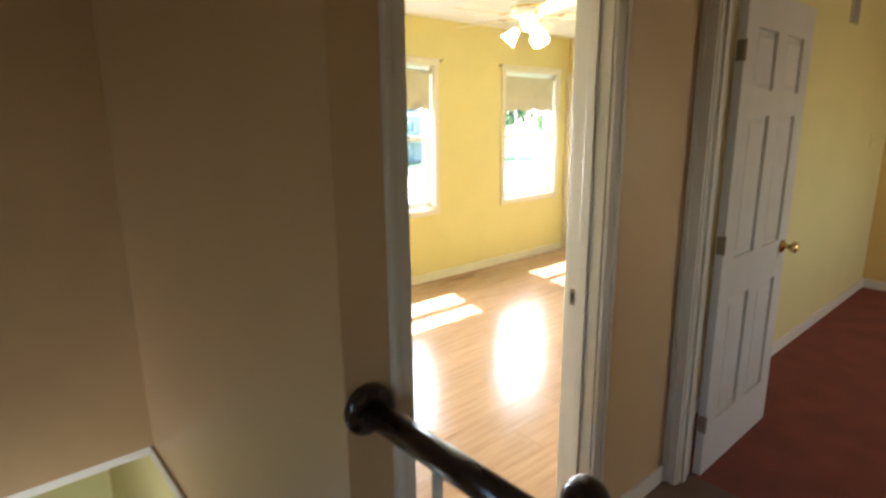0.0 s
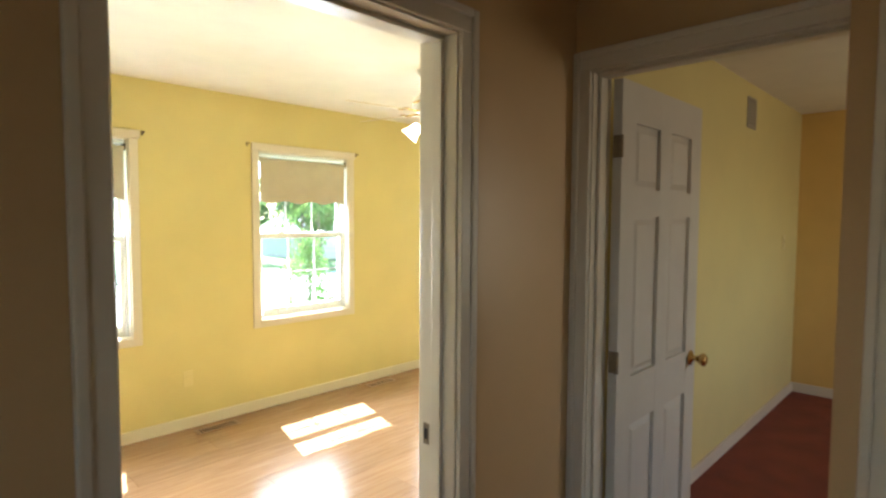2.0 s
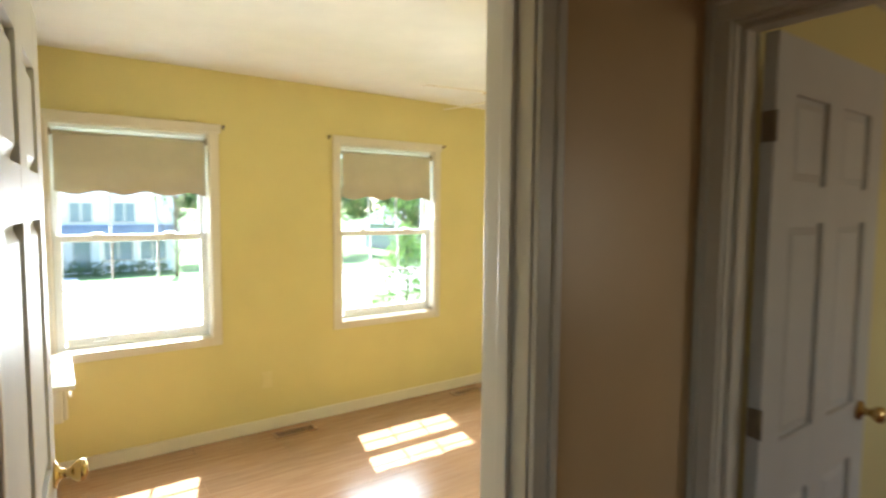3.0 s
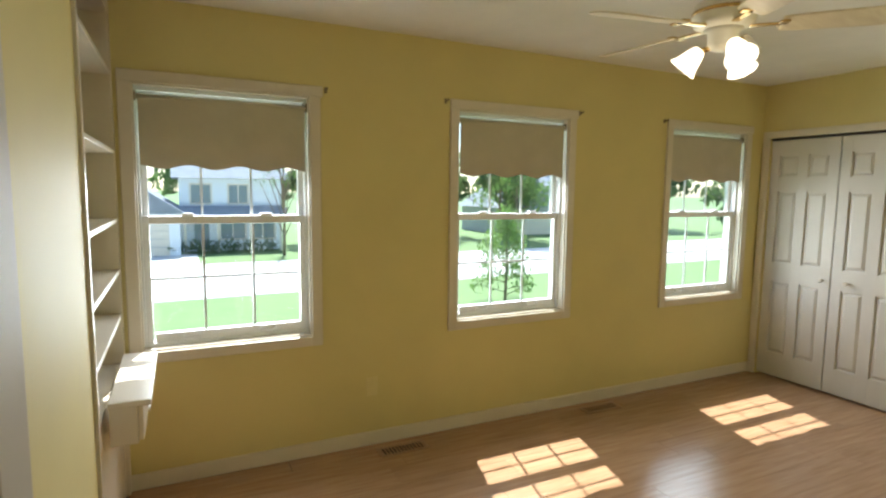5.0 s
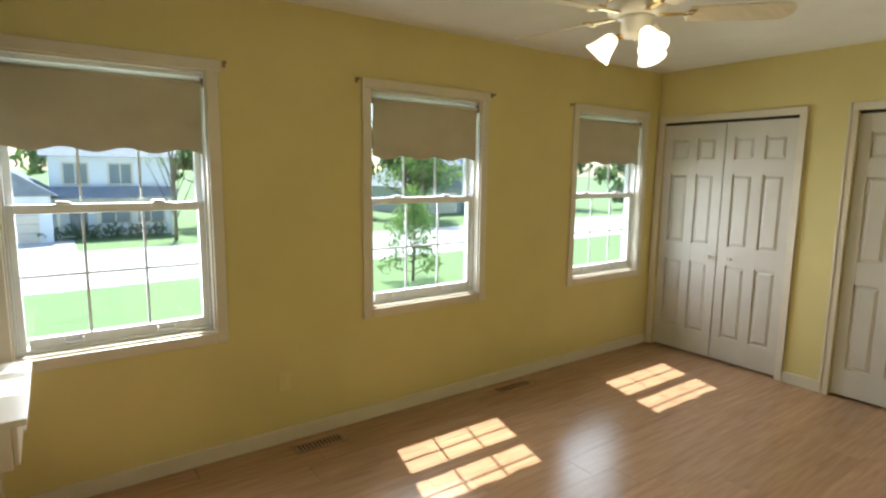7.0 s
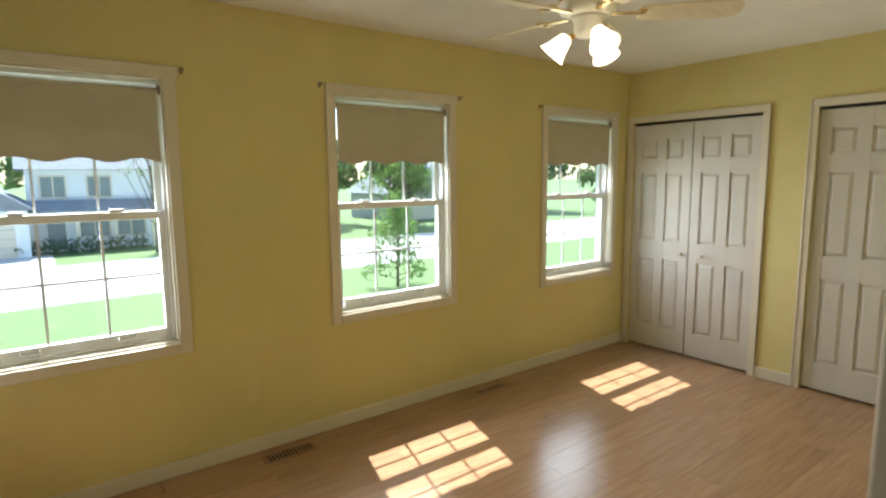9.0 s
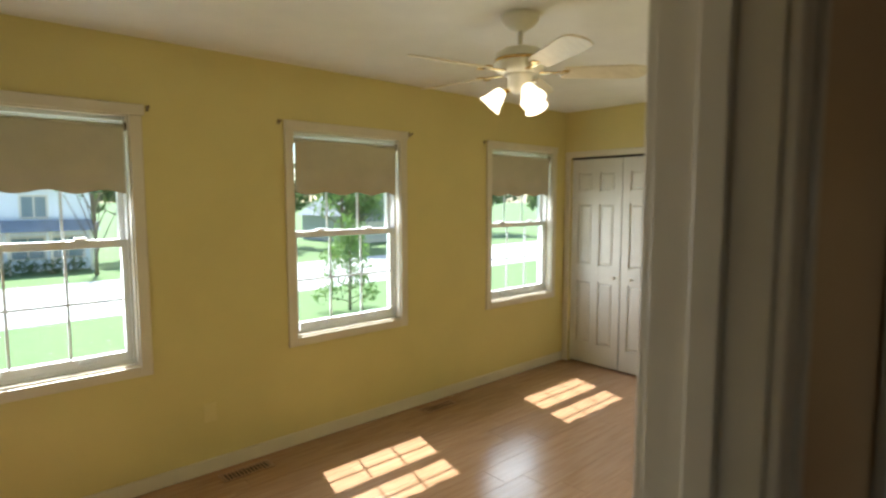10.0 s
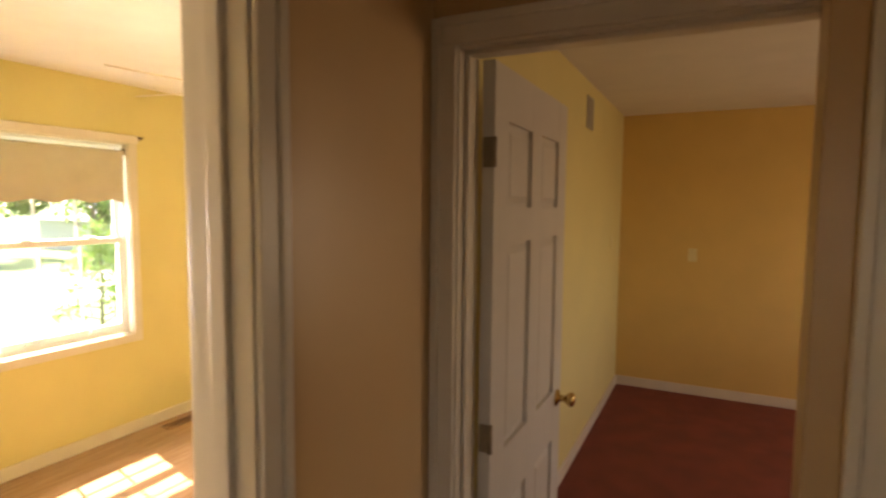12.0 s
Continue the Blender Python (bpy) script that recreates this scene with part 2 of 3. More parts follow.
# ---- structure: hall, stairwell, second room ----
D2A, D2B = -0.362, -1.115              # second doorway
joined("wall_hall_north", [(-0.538, DX0 - 0.02, -0.295, -0.283, 0, CEIL), (DX1 + 0.02, HX, -0.295, -0.283, 0, CEIL),
                           (DX0 - 0.02, DX1 + 0.02, -0.295, -0.283, DH + 0.02, CEIL)], M_HALL, "tan painted hall wall beside the bedroom door", "wall")
joined("wall_stair_side", [(-0.550, -0.538, -0.295, NY, -0.16, CEIL)], M_HALL, "tan painted stairwell wall", "wall")
joined("wall_hall_east", [(HX, HX + 0.12, D2A + 0.02, -0.285, 0, CEIL), (HX, HX + 0.12, D2B, D2A + 0.02, DH + 0.02, CEIL), (HX, HX + 0.12, -3.7, D2B - 0.02, 0, CEIL)],
       M_HALL, "tan painted hall wall round the second doorway", "wall")
joined("wall_hall_corner", [(0.91, HX - 0.022, -1.16, -1.06, 0, CEIL), (0.91, HX - 0.022, -1.94, -1.16, 2.06, CEIL), (0.91, HX - 0.022, -3.7, -1.94, 0, CEIL)],
       M_HALL, "tan painted hall wall with a closet door", "wall")
joined("wall_hall_south", [(-3.3, 0.91, -3.82, -3.7, 0, CEIL)], M_HALL, "tan painted hall end wall", "wall")
# Unseen wall; the opening behind the hall lamp is added
joined("wall_hall_west", [(-3.42, -3.3, -3.82, 2.1, -2.9, 0.85), (-3.42, -3.3, -3.82, -2.65, 0.85, CEIL), (-3.42, -3.3, -1.75, 2.1, 0.85, CEIL), (-3.42, -3.3, -2.65, -1.75, 1.95, CEIL)],
       M_HALL, "tan painted hall wall, out of view, with an added opening", "wall")
joined("wall_stair_head", [(-3.3, -0.665, NY - 0.012, NY + 0.12, -0.14, CEIL), (-0.665, -0.550, NY - 0.012, NY + 0.001, -0.14, CEIL)], M_HALL, "tan painted wall above the stairs", "wall")
slab("ceiling_hall", (-3.42, HX + 0.12, -3.82, -0.283, CEIL, CEIL + 0.12), M_CEIL, "off-white hall ceiling", "ceiling")
slab("ceiling_stair", (-3.42, -0.538, -0.283, NY, CEIL, CEIL + 0.12), M_CEIL, "off-white stairwell ceiling", "ceiling")
joined("floor_hall", [(-3.3, HX + 0.12, -3.7, -0.95, -0.25, 0), (-0.518, HX + 0.06, -0.95, -0.283, -0.25, 0), (HX + 0.06, HX + 0.12, D2B, D2A, -0.25, 0)], M_HALLFLOOR, "brown carpeted hall floor", "floor")
slab("floor_threshold", (DX0, DX1, -0.283, YD - 0.004, -0.008, 0.004), M_OAK, "oak threshold strip in the bedroom doorway", "threshold", 0.002)
# lower storey seen under the stair walls
slab("floor_lower", (-3.42, 1.0, -3.8, 4.4, -3.0, -2.9), M_OAK, "light floor of the lower storey", "floor")
slab("wall_lower_north", (-3.42, 1.0, 4.3, 4.4, -2.9, -0.26), M_YELLOW, "pale yellow wall of the lower storey", "wall")
slab("wall_lower_east", (-0.48, -0.38, -3.8, 4.3, -2.9, -0.17), M_YELLOW, "pale yellow side wall of the lower storey", "wall")
slab("wall_lower_west", (-3.42, -3.3, 2.1, 4.3, -2.9, -0.26), M_YELLOW, "pale yellow wall of the lower hall", "wall")
slab("ceiling_lower", (-3.42, 1.0, NY + 0.12, 4.4, -0.26, -0.14), M_CEIL, "white ceiling of the lower storey", "ceiling")
slab("trim_stair_edge", (-0.568, -0.550, -0.283, NY, -0.215, -0.145), M_TRIM, "white trim along the stairwell wall", "trim", 0.004)

RX, RYS = 5.13, -3.7
joined("wall_room_north", [(HX + 0.12, RX + 0.12, RYN - 0.012, RYN, 0, CEIL)], M_YELLOW, "yellow painted wall of the second room", "wall")
slab("wall_room_east", (RX, RX + 0.12, RYS, RYN, 0, CEIL), M_AMBER, "amber yellow end wall of the second room", "wall")
# This wall stays out of view; its opening is added behind the room lamp
joined("wall_room_south", [(HX + 0.12, RX + 0.12, RYS - 0.12, RYS, 0, 0.8), (HX + 0.12, 2.9, RYS - 0.12, RYS, 0.8, CEIL), (3.9, RX + 0.12, RYS - 0.12, RYS, 0.8, CEIL),
                           (2.9, 3.9, RYS - 0.12, RYS, 1.95, CEIL)], M_AMBER, "amber yellow wall of the second room, out of view, with an added opening", "wall")
slab("floor_room", (HX + 0.12, RX, RYS, RYN, -0.10, 0.0), M_RED, "dark red carpet of the second room", "carpet")
slab("ceiling_room", (HX + 0.12, RX + 0.12, RYS - 0.12, RYN, CEIL, CEIL + 0.12), M_CEIL, "off-white ceiling of the second room", "ceiling")
joined("baseboard_room", [(HX + 0.14, RX, RYN - 0.026, RYN - 0.012, 0, 0.085), (RX - 0.014, RX, RYS, RYN - 0.026, 0, 0.085)], M_TRIM, "white baseboard of the second room", "baseboard", 0.004)
joined("baseboard_hall", [(0.50, HX, -0.309, -0.295, 0, 0.085), (0.896, 0.91, -1.11, -1.06, 0, 0.085)],
       M_TRIM, "white baseboard in the hall", "baseboard", 0.004)


# ---- door frames ----
def door_frame(name, width, height, depth, label, stop_at, casing_back=True, casing_front=True):
    """Local x across the opening from 0 to width, y through the wall from 0 to depth."""
    t = thing(name, Matrix(), label, "door frame", kind="structure")
    for x0, x1 in ((-0.02, 0.0), (width, width + 0.02)):
        part("jamb", box(B(), x0, x1, 0, depth, 0, height, 0.002), M_TRIM, t)
    part("head_jamb", box(B(), -0.02, width + 0.02, 0, depth, height, height + 0.02, 0.002), M_TRIM, t)
    for x0, x1 in ((0.0, 0.012), (width - 0.012, width)):
        part("stop", box(B(), x0, x1, stop_at, stop_at + 0.035, 0, height - 0.012, 0.003), M_TRIM, t)
    part("head_stop", box(B(), 0.0, width, stop_at, stop_at + 0.035, height - 0.012, height, 0.003), M_TRIM, t)
    for on, y0, y1, s in ((casing_front, -0.014, 0.0, -1), (casing_back, depth, depth + 0.014, 1)):
        if not on:
            continue
        yy = (y0 - 0.007, y1) if s < 0 else (y0, y1 + 0.007)
        for x0, x1, xo in ((-0.062, -0.005, (-0.066, -0.044)), (width + 0.005, width + 0.062, (width + 0.044, width + 0.066))):
            bm = box(B(), x0, x1, y0, y1, 0, height + 0.005, 0.003)
            box(bm, *xo, *yy, 0, height + 0.066, 0.004)
            part("casing", bm, M_TRIM, t)
        bm = box(B(), -0.044, width + 0.044, y0, y1, height + 0.005, height + 0.062, 0.003)
        box(bm, -0.044, width + 0.044, *yy, height + 0.046, height + 0.068, 0.004)
        part("head_casing", bm, M_TRIM, t)
    return t


f1 = door_frame("door_frame_1", DX1 - DX0, DH, 0.132, "white painted frame of the bedroom doorway", 0.045)
f1.matrix_world = pose(DX0, -0.295, 0)
part("strike_plate", box(B(), DX1 - DX0 - 0.0135, DX1 - DX0 - 0.012 + 0.0005, 0.088, 0.108, 0.925, 0.985, 0.0005), M_HINGE, f1, "worn brass strike plate")
for hz in (0.258, 1.058, 1.808):
    part("hinge_leaf", box(B(), 0.0, 0.0016, 0.096, 0.128, hz - 0.044, hz + 0.044, 0.0004), M_HINGE, f1, "aged brass hinge leaf on the jamb")
# Dark patch on the plate's face paints the shadow of the latch hole
part("strike_hole_shadow", box(B(), DX1 - DX0 - 0.0145, DX1 - DX0 - 0.0130, 0.091, 0.105, 0.940, 0.970), M_SHADOW, f1)
f2 = door_frame("door_frame_2", D2A - D2B, DH, 0.12, "white painted frame of the second room's doorway", 0.03)
f2.matrix_world = pose(HX, D2A, 0, 0, 0, -90)
f3 = door_frame("door_frame_3", 0.71, 2.04, 0.096, "white painted frame of the hall closet", 0.07, casing_back=False)
f3.matrix_world = pose(0.91, -1.18, 0, 0, 0, -90)


# ---- panel doors ----
def panel_door(name, w, h, th, rows, cols, label, category, kind=""):
    """Local x from the hinge, y through the leaf (0 to th), z up. rows: (z0, z1) of the panels; cols: their (x0, x1)."""
    t = thing(name, Matrix(), label, category, kind=kind)
    bm = B()
    xs = [0.0] + [c for p in cols for c in p] + [w]
    for i in range(0, len(xs), 2):
        box(bm, xs[i], xs[i + 1], 0, th, 0, h, 0.002)
    zs = [0.0] + [c for p in rows for c in p] + [h]
    for i in range(0, len(zs), 2):
        for c in cols:
            box(bm, c[0] - 0.0005, c[1] + 0.0005, 0.0006, th - 0.0006, zs[i], zs[i + 1])
    part("frame", bm, M_DOOR, t)
    for z0, z1 in rows:
        for x0, x1 in cols:
            bm = box(B(), x0, x1, 0.0145, th - 0.0145, z0, z1)
            for y0, y1, s in ((0.004, 0.0150, 0), (th - 0.0150, th - 0.004, 1)):
                # raised field with sloping sides
                a, b = 0.010, 0.032
                yo, yi = (y1, y0) if s == 0 else (y0, y1)
                v = [bm.verts.new((x, yy, z)) for k, yy in ((a, yo), (b, yi)) for x, z in ((x0 + k, z0 + k), (x1 - k, z0 + k), (x1 - k, z1 - k), (x0 + k, z1 - k))]
                for i in range(4):
                    bm.faces.new((v[i], v[(i + 1) % 4], v[4 + (i + 1) % 4], v[4 + i]))
                bm.faces.new(v[4:])
            bmesh.ops.recalc_face_normals(bm, faces=bm.faces[:])
            part("panel", bm, M_DOOR, t)
    return t


def door_knob(parent, x, z, th):
    for s, y in ((-1, 0.0), (1, th)):
        bm = B()
        lathe(bm, [(0.0315 , 0), (0.031, s * 0.006), (0.013, s * 0.012), (0.011, s * 0.032), (0.020, s * 0.040), (0.027, s * 0.052), (0.026, s * 0.062), (0.016, s * 0.070)], 18, (x, y, z), "y")
        part("knob", bm, M_BRASS, parent, "polished brass door knob")


def hinges(parent, y, zs):
    for z in zs:
        bm = tube(B(), (-0.004, y, z - 0.038), (-0.004, y, z + 0.038), 0.007, n=10)
        box(bm, -0.0035, -0.0015, min(y, y + 0.03), max(y, y + 0.03) if y <= 0 else y, z - 0.038, z + 0.038)
        part("hinge", bm, M_HINGE, parent, "aged brass hinge")


SIX_ROWS = ((0.24, 0.80), (0.98, 1.56), (1.66, 1.89))
six_cols = lambda w: ((0.11, w / 2 - 0.05), (w / 2 + 0.05, w - 0.11))
W1 = 0.747
WD = 0.762
d1 = panel_door("door_1", WD, 2.03, 0.035, SIX_ROWS, six_cols(WD), "white six-panel bedroom door standing open", "door", "structure")
door_knob(d1, WD - 0.06, 0.945, 0.035)
hinges(d1, 0.0, (0.25, 1.05, 1.80))
DOOR1_TURN = 86.3
d1.matrix_world = pose(DX0 + 0.006, YD - 0.001, 0.008, 0, 0, DOOR1_TURN)
d2 = panel_door("door_2", W1, 2.03, 0.035, SIX_ROWS, six_cols(W1), "white six-panel door standing open into the second room", "door", "structure")
door_knob(d2, W1 - 0.06, 0.945, 0.035)
hinges(d2, 0.0, (0.25, 1.05, 1.80))
d2.matrix_world = pose(HX + 0.125, D2A - 0.042, 0.008, 0, 0, 0)
d3 = panel_door("door_3", 0.705, 2.01, 0.035, SIX_ROWS, six_cols(0.705), "white six-panel hall closet door, closed", "door", "structure")
d3.matrix_world = pose(0.935, -1.1825, 0.008, 0, 0, -90)

# ---- closets ----
BI_ROWS = ((0.20, 0.82), (0.98, 1.58), (1.70, 1.88))


def closet(name, y0, y1, label):
    w = (y1 - y0 - 0.015) / 2
    t = thing(name, Matrix(), label, "closet door", "bifold closet doors")
    for k in (0, 1):
        cols = ((0.075, w / 2 - 0.04), (w / 2 + 0.04, w - 0.075))
        leaf = panel_door("leaf", w, 2.005, 0.032, BI_ROWS, cols, "", "")
        for o in leaf.children:
            o.data.transform(pose(0.02, y1 - 0.003 - k * (w + 0.009), 0.018, 0, 0, -90))
        first = [o for o in leaf.children if o.name.startswith("frame")][0]
        first.name = "leaf"
        for o in list(leaf.children):
            o.parent = t if o is first else first
        bpy.data.objects.remove(leaf)
        kx = y1 - 0.003 - (w - 0.05 if k == 0 else w + 0.009 + 0.12)
        part("knob", lathe(B(), [(0.008, 0.02), (0.008, 0.0), (0.016, -0.008), (0.017, -0.018), (0.010, -0.024)], 14, (0, kx, 0.90), "x"), M_TRIM, first, "small white round knob")
    # Track box fills the gap; its black colour stands for the shadow there
    part("track", box(B(), 0.015, 0.055, y0, y1, 2.026, CT - 0.001), M_SHADOW, t, "track above the leaves, near-black for the gap's shadow")
    t.matrix_world = pose(XC, 0, 0)
    return t


closet("bifold_closet_doors", *C1, "white panelled bifold closet doors, closed, beside the window")
closet("bifold_closet_doors", *C2, "white panelled bifold closet doors, closed, nearer the doorway")


def closet_casing(name, y0, y1):
    t = thing(name, Matrix(), "white painted casing round the closet opening", "door frame", kind="structure")
    for a, b, o in ((y0 - 0.055, y0, y0 - 0.055), (y1, y1 + 0.055, y1 + 0.040)):
        bm = box(B(), XC - 0.014, XC, a, b, 0, CT, 0.003)
        box(bm, XC - 0.020, XC, o, o + 0.015, 0, CT + 0.055, 0.003)
        part("casing", bm, M_TRIM, t)
    part("head_casing", box(B(), XC - 0.014, XC, y0 - 0.040, y1 + 0.040, CT, CT + 0.055, 0.003), M_TRIM, t)
    return t


closet_casing("closet_frame_1", *C1)
closet_casing("closet_frame_2", *C2)


# ---- windows ----
def window(name, cx, label):
    t = thing(name, pose(cx, YW, 0), label, "window", "bedroom windows", "structure")
    o = OPEN
    for x0, x1 in ((-o - 0.056, -o + 0.004), (o - 0.004, o + 0.056)):
        part("casing", box(B(), x0, x1, -0.016, 0.0, ZS - 0.056, ZT - 0.004, 0.004), M_TRIM, t)
    part("head_casing", box(B(), -o - 0.056, o + 0.07, -0.016, 0.0, ZT - 0.004, ZT + 0.053, 0.004), M_TRIM, t)
    part("apron", box(B(), -o + 0.004, o - 0.004, -0.016, 0.0, ZS - 0.056, ZS + 0.002, 0.004), M_TRIM, t)
    for x0, x1 in ((-o, -o + 0.012), (o - 0.012, o)):
        part("reveal", box(B(), x0, x1, 0.0, 0.16, ZS + 0.012, ZT - 0.012), M_TRIM, t)
    part("head_reveal", box(B(), -o, o, 0.0, 0.16, ZT - 0.012, ZT), M_TRIM, t)
    part("window_sill", box(B(), -o, o, 0.002, 0.16, ZS, ZS + 0.012), M_TRIM, t)
    # vinyl frame
    bm = B()
    for x0, x1 in ((-o + 0.012, -o + 0.024), (o - 0.024, o - 0.012)):
        box(bm, x0, x1, 0.055, 0.145, ZS + 0.012, ZT - 0.012, 0.002)
        xm = (x0 + x1) / 2
        box(bm, xm - 0.006, xm + 0.006, 0.048, 0.056, ZS + 0.012, ZT - 0.012, 0.002)
    box(bm, -o + 0.024, o - 0.024, 0.055, 0.145, ZS + 0.012, ZS + 0.030, 0.002)
    box(bm, -o + 0.024, o - 0.024, 0.055, 0.145, ZT - 0.034, ZT - 0.012, 0.002)
    part("window_frame", bm, M_VINYL, t, "white vinyl window frame")
    mid = 1.402
    e = o - 0.024
    for nm, y0, y1, z0, z1, low in (("lower_sash", 0.062, 0.096, ZS + 0.030, mid + 0.022, 0.050), ("upper_sash", 0.100, 0.134, mid - 0.022, ZT - 0.034, 0.040)):
        bm = B()
        for x0, x1 in ((-e, -e + 0.030), (e - 0.030, e)):
            box(bm, x0, x1, y0, y1, z0, z1, 0.003)
        box(bm, -e + 0.040, e - 0.030, y0, y1, z0, z0 + low, 0.003)
        box(bm, -e + 0.030, e - 0.030, y0, y1, z1 - 0.042, z1, 0.003)
        s = part(nm, bm, M_VINYL, t)
        gx, g0, g1, ym = e - 0.030, z0 + low, z1 - 0.042, (y0 + y1) / 2
        g = part("pane", box(B(), -gx, gx, ym - 0.002, ym + 0.002, g0, g1), M_GLASS, s)
        g.visible_shadow = False
        for k in (-1, 1):
            part("muntin", box(B(), k * gx / 3 - 0.006, k * gx / 3 + 0.006, ym - 0.005, ym + 0.005, g0, g1), M_MUNTIN, s)
        zc = (g0 + g1) / 2
        for a, b in ((-gx, -gx / 3 - 0.006), (-gx / 3 + 0.006, gx / 3 - 0.006), (gx / 3 + 0.006, gx)):
            part("muntin", box(B(), a, b, ym - 0.005, ym + 0.005, zc - 0.006, zc + 0.006), M_MUNTIN, s)
        if low == 0.050:
            for k in (-0.2, 0.2):
                bm = box(B(), k - 0.045, k + 0.045, y0 - 0.016, y0 - 0.001, z0 + 0.012, z0 + 0.020, 0.002)
                for q in (-0.042, 0.034):
                    box(bm, k + q, k + q + 0.008, y0 - 0.016, y0 + 0.001, z0 + 0.020, z0 + 0.034, 0.002)
                part("lift_handle", bm, M_VINYL, s)
            for k in (-0.2, 0.2):
                part("sash_lock", box(B(), k - 0.03, k + 0.03, y0 + 0.004, y1 - 0.004, z1, z1 + 0.014, 0.004), M_VINYL, s)
    return t


for i, (wx, lab) in enumerate(zip(WX, ("white double-hung window beside the built-in shelves", "white double-hung window in the yellow wall", "white double-hung window beside the closet"))):
    window("window_%d" % (i + 1), wx, lab)


def roller_shade(cx):
    t = thing("roller_shade", pose(cx, YW + 0.030, 0), "tan cloth roller shade, half lowered, with scalloped hem", "window shade", "roller shades")
    e = OPEN - 0.016
    part("roller", tube(B(), (-e, 0, 2.020), (e, 0, 2.020), 0.014, n=14), M_SHADE, t)
    bm = B()
    n, th = 60, 0.0016
    top = []
    for k in range(n + 1):
        x = -e + 0.012 + (2 * e - 0.024) * k / n
        zb = 1.676 + 0.011 * math.cos(2 * math.pi * 3.3 * k / n + 0.6)
        sag = 0.003 * math.sin(9.0 * k / n)
        top.append([bm.verts.new((x, -0.012 + sag * (z < 1.95) + y, z)) for y in (0, th) for z in (2.017, 1.85, zb)])
    for a, b in zip(top, top[1:]):
        for i in (0, 1):
            bm.faces.new((a[i], b[i], b[i + 1], a[i + 1]))
            bm.faces.new((a[i + 3], a[i + 4], b[i + 4], b[i + 3]))
        bm.faces.new((a[2], b[2], b[5], a[5]))
    bmesh.ops.recalc_face_normals(bm, faces=bm.faces[:])
    for f in bm.faces:
        f.smooth = True
    part("cloth", bm, M_SHADE, t)
    for k in (-1, 1):
        part("bracket", box(B(), k * e - 0.004, k * e + 0.004, -0.016, 0.016, 2.000, 2.045, 0.001), M_HINGE, t)


for wx in WX:
    roller_shade(wx)


def rod_bracket(x):
    t = thing("curtain_rod_bracket", pose(x, YW, 2.124), "small dark metal curtain rod bracket on the wall", "bracket", "curtain rod brackets")
    part("plate", box(B(), -0.008, 0.008, -0.004, 0, -0.016, 0.016, 0.001), M_HINGE, t)
    bm = box(B(), -0.004, 0.004, -0.040, -0.004, -0.004, 0.004, 0.001)
    box(bm, -0.004, 0.004, -0.042, -0.036, -0.004, 0.012, 0.001)
    part("hook", bm, M_HINGE, t)


for wx in WX:
    for k in (-1, 1):
        if not (k == 1 and wx == WX[2]) and not (k == -1 and wx == WX[0]):
            rod_bracket(wx + k * (OPEN + 0.088))


# ---- floor registers, outlets ----
def register(x, y):
    t = thing("floor_register", pose(x, y, 0.0), "bronze metal floor register set in the oak floor", "floor vent", "floor registers")
    part("frame", joined_bm([(-0.155, 0.155, -0.055, -0.040, 0, 0.006), (-0.155, 0.155, 0.040, 0.055, 0, 0.006), (-0.155, -0.140, -0.040, 0.040, 0, 0.006), (0.140, 0.155, -0.040, 0.040, 0, 0.006)], 0.002), M_BRONZE, t)
    # Flat black sheet stands for the shaded duct under the louvers
    part("well_shadow", box(B(), -0.140, 0.140, -0.040, 0.040, 0.0004, 0.001), M_SHADOW, t)
    for k in range(13):
        part("louver", box(B(), -0.132 + k * 0.022 - 0.005, -0.132 + k * 0.022 + 0.005, -0.040, 0.040, 0.001, 0.005), M_BRONZE, t)


def joined_bm(boxes, bevel=0.0):
    bm = B()
    for d in boxes:
        box(bm, *d, bevel)
    return bm


register(1.084, 2.686)
register(2.637, 2.686)


def outlet(m, label):
    t = thing("wall_outlet", m, label, "outlet", "wall plates")
    part("plate", box(B(), -0.036, 0.036, -0.006, 0, -0.058, 0.058, 0.002), M_PLATE, t)
    for z in (-0.022, 0.022):
        part("socket", box(B(), -0.014, 0.014, -0.008, -0.005, z - 0.014, z + 0.014, 0.002), M_PLATE, t)


outlet(pose(0.93, YW, 0.37), "yellow-painted electric outlet low on the wall")


def switch(m):
    t = thing("light_switch", m, "ivory light switch plate on the wall", "light switch", "wall plates")
    part("plate", box(B(), -0.036, 0.036, -0.006, 0, -0.058, 0.058, 0.002), M_PLATE, t)
    part("toggle", box(B(), -0.005, 0.005, -0.016, -0.005, -0.004, 0.012, 0.001), M_PLATE, t)


switch(pose(4.64, RYN - 0.012, 1.37))
# Switch plate stands in for a small unidentified fixture on the end wall
switch(pose(RX, -0.75, 1.25, 0, 0, -90))


def wall_vent(m):
    t = thing("wall_vent", m, "grey metal return air vent high on the yellow wall", "vent")
    part("frame", joined_bm([(-0.10, 0.10, -0.008, 0, 0.085, 0.105), (-0.10, 0.10, -0.008, 0, -0.105, -0.085), (-0.10, -0.082, -0.008, 0, -0.085, 0.085), (0.082, 0.10, -0.008, 0, -0.085, 0.085)], 0.002), M_METAL, t)
    # Black sheet in place of an unlit duct behind the slats
    part("shadow_backing", box(B(), -0.082, 0.082, -0.002, 0, -0.085, 0.085), M_SHADOW, t)
    for k in range(8):
        bm = box(B(), -0.082, 0.082, -0.007, -0.0055, -0.008, 0.008)
        bm.transform(Matrix.Translation((0, 0.0015, -0.074 + k * 0.021)) @ pose(0, 0, 0, 18))
        part("slat", bm, M_METAL, t)


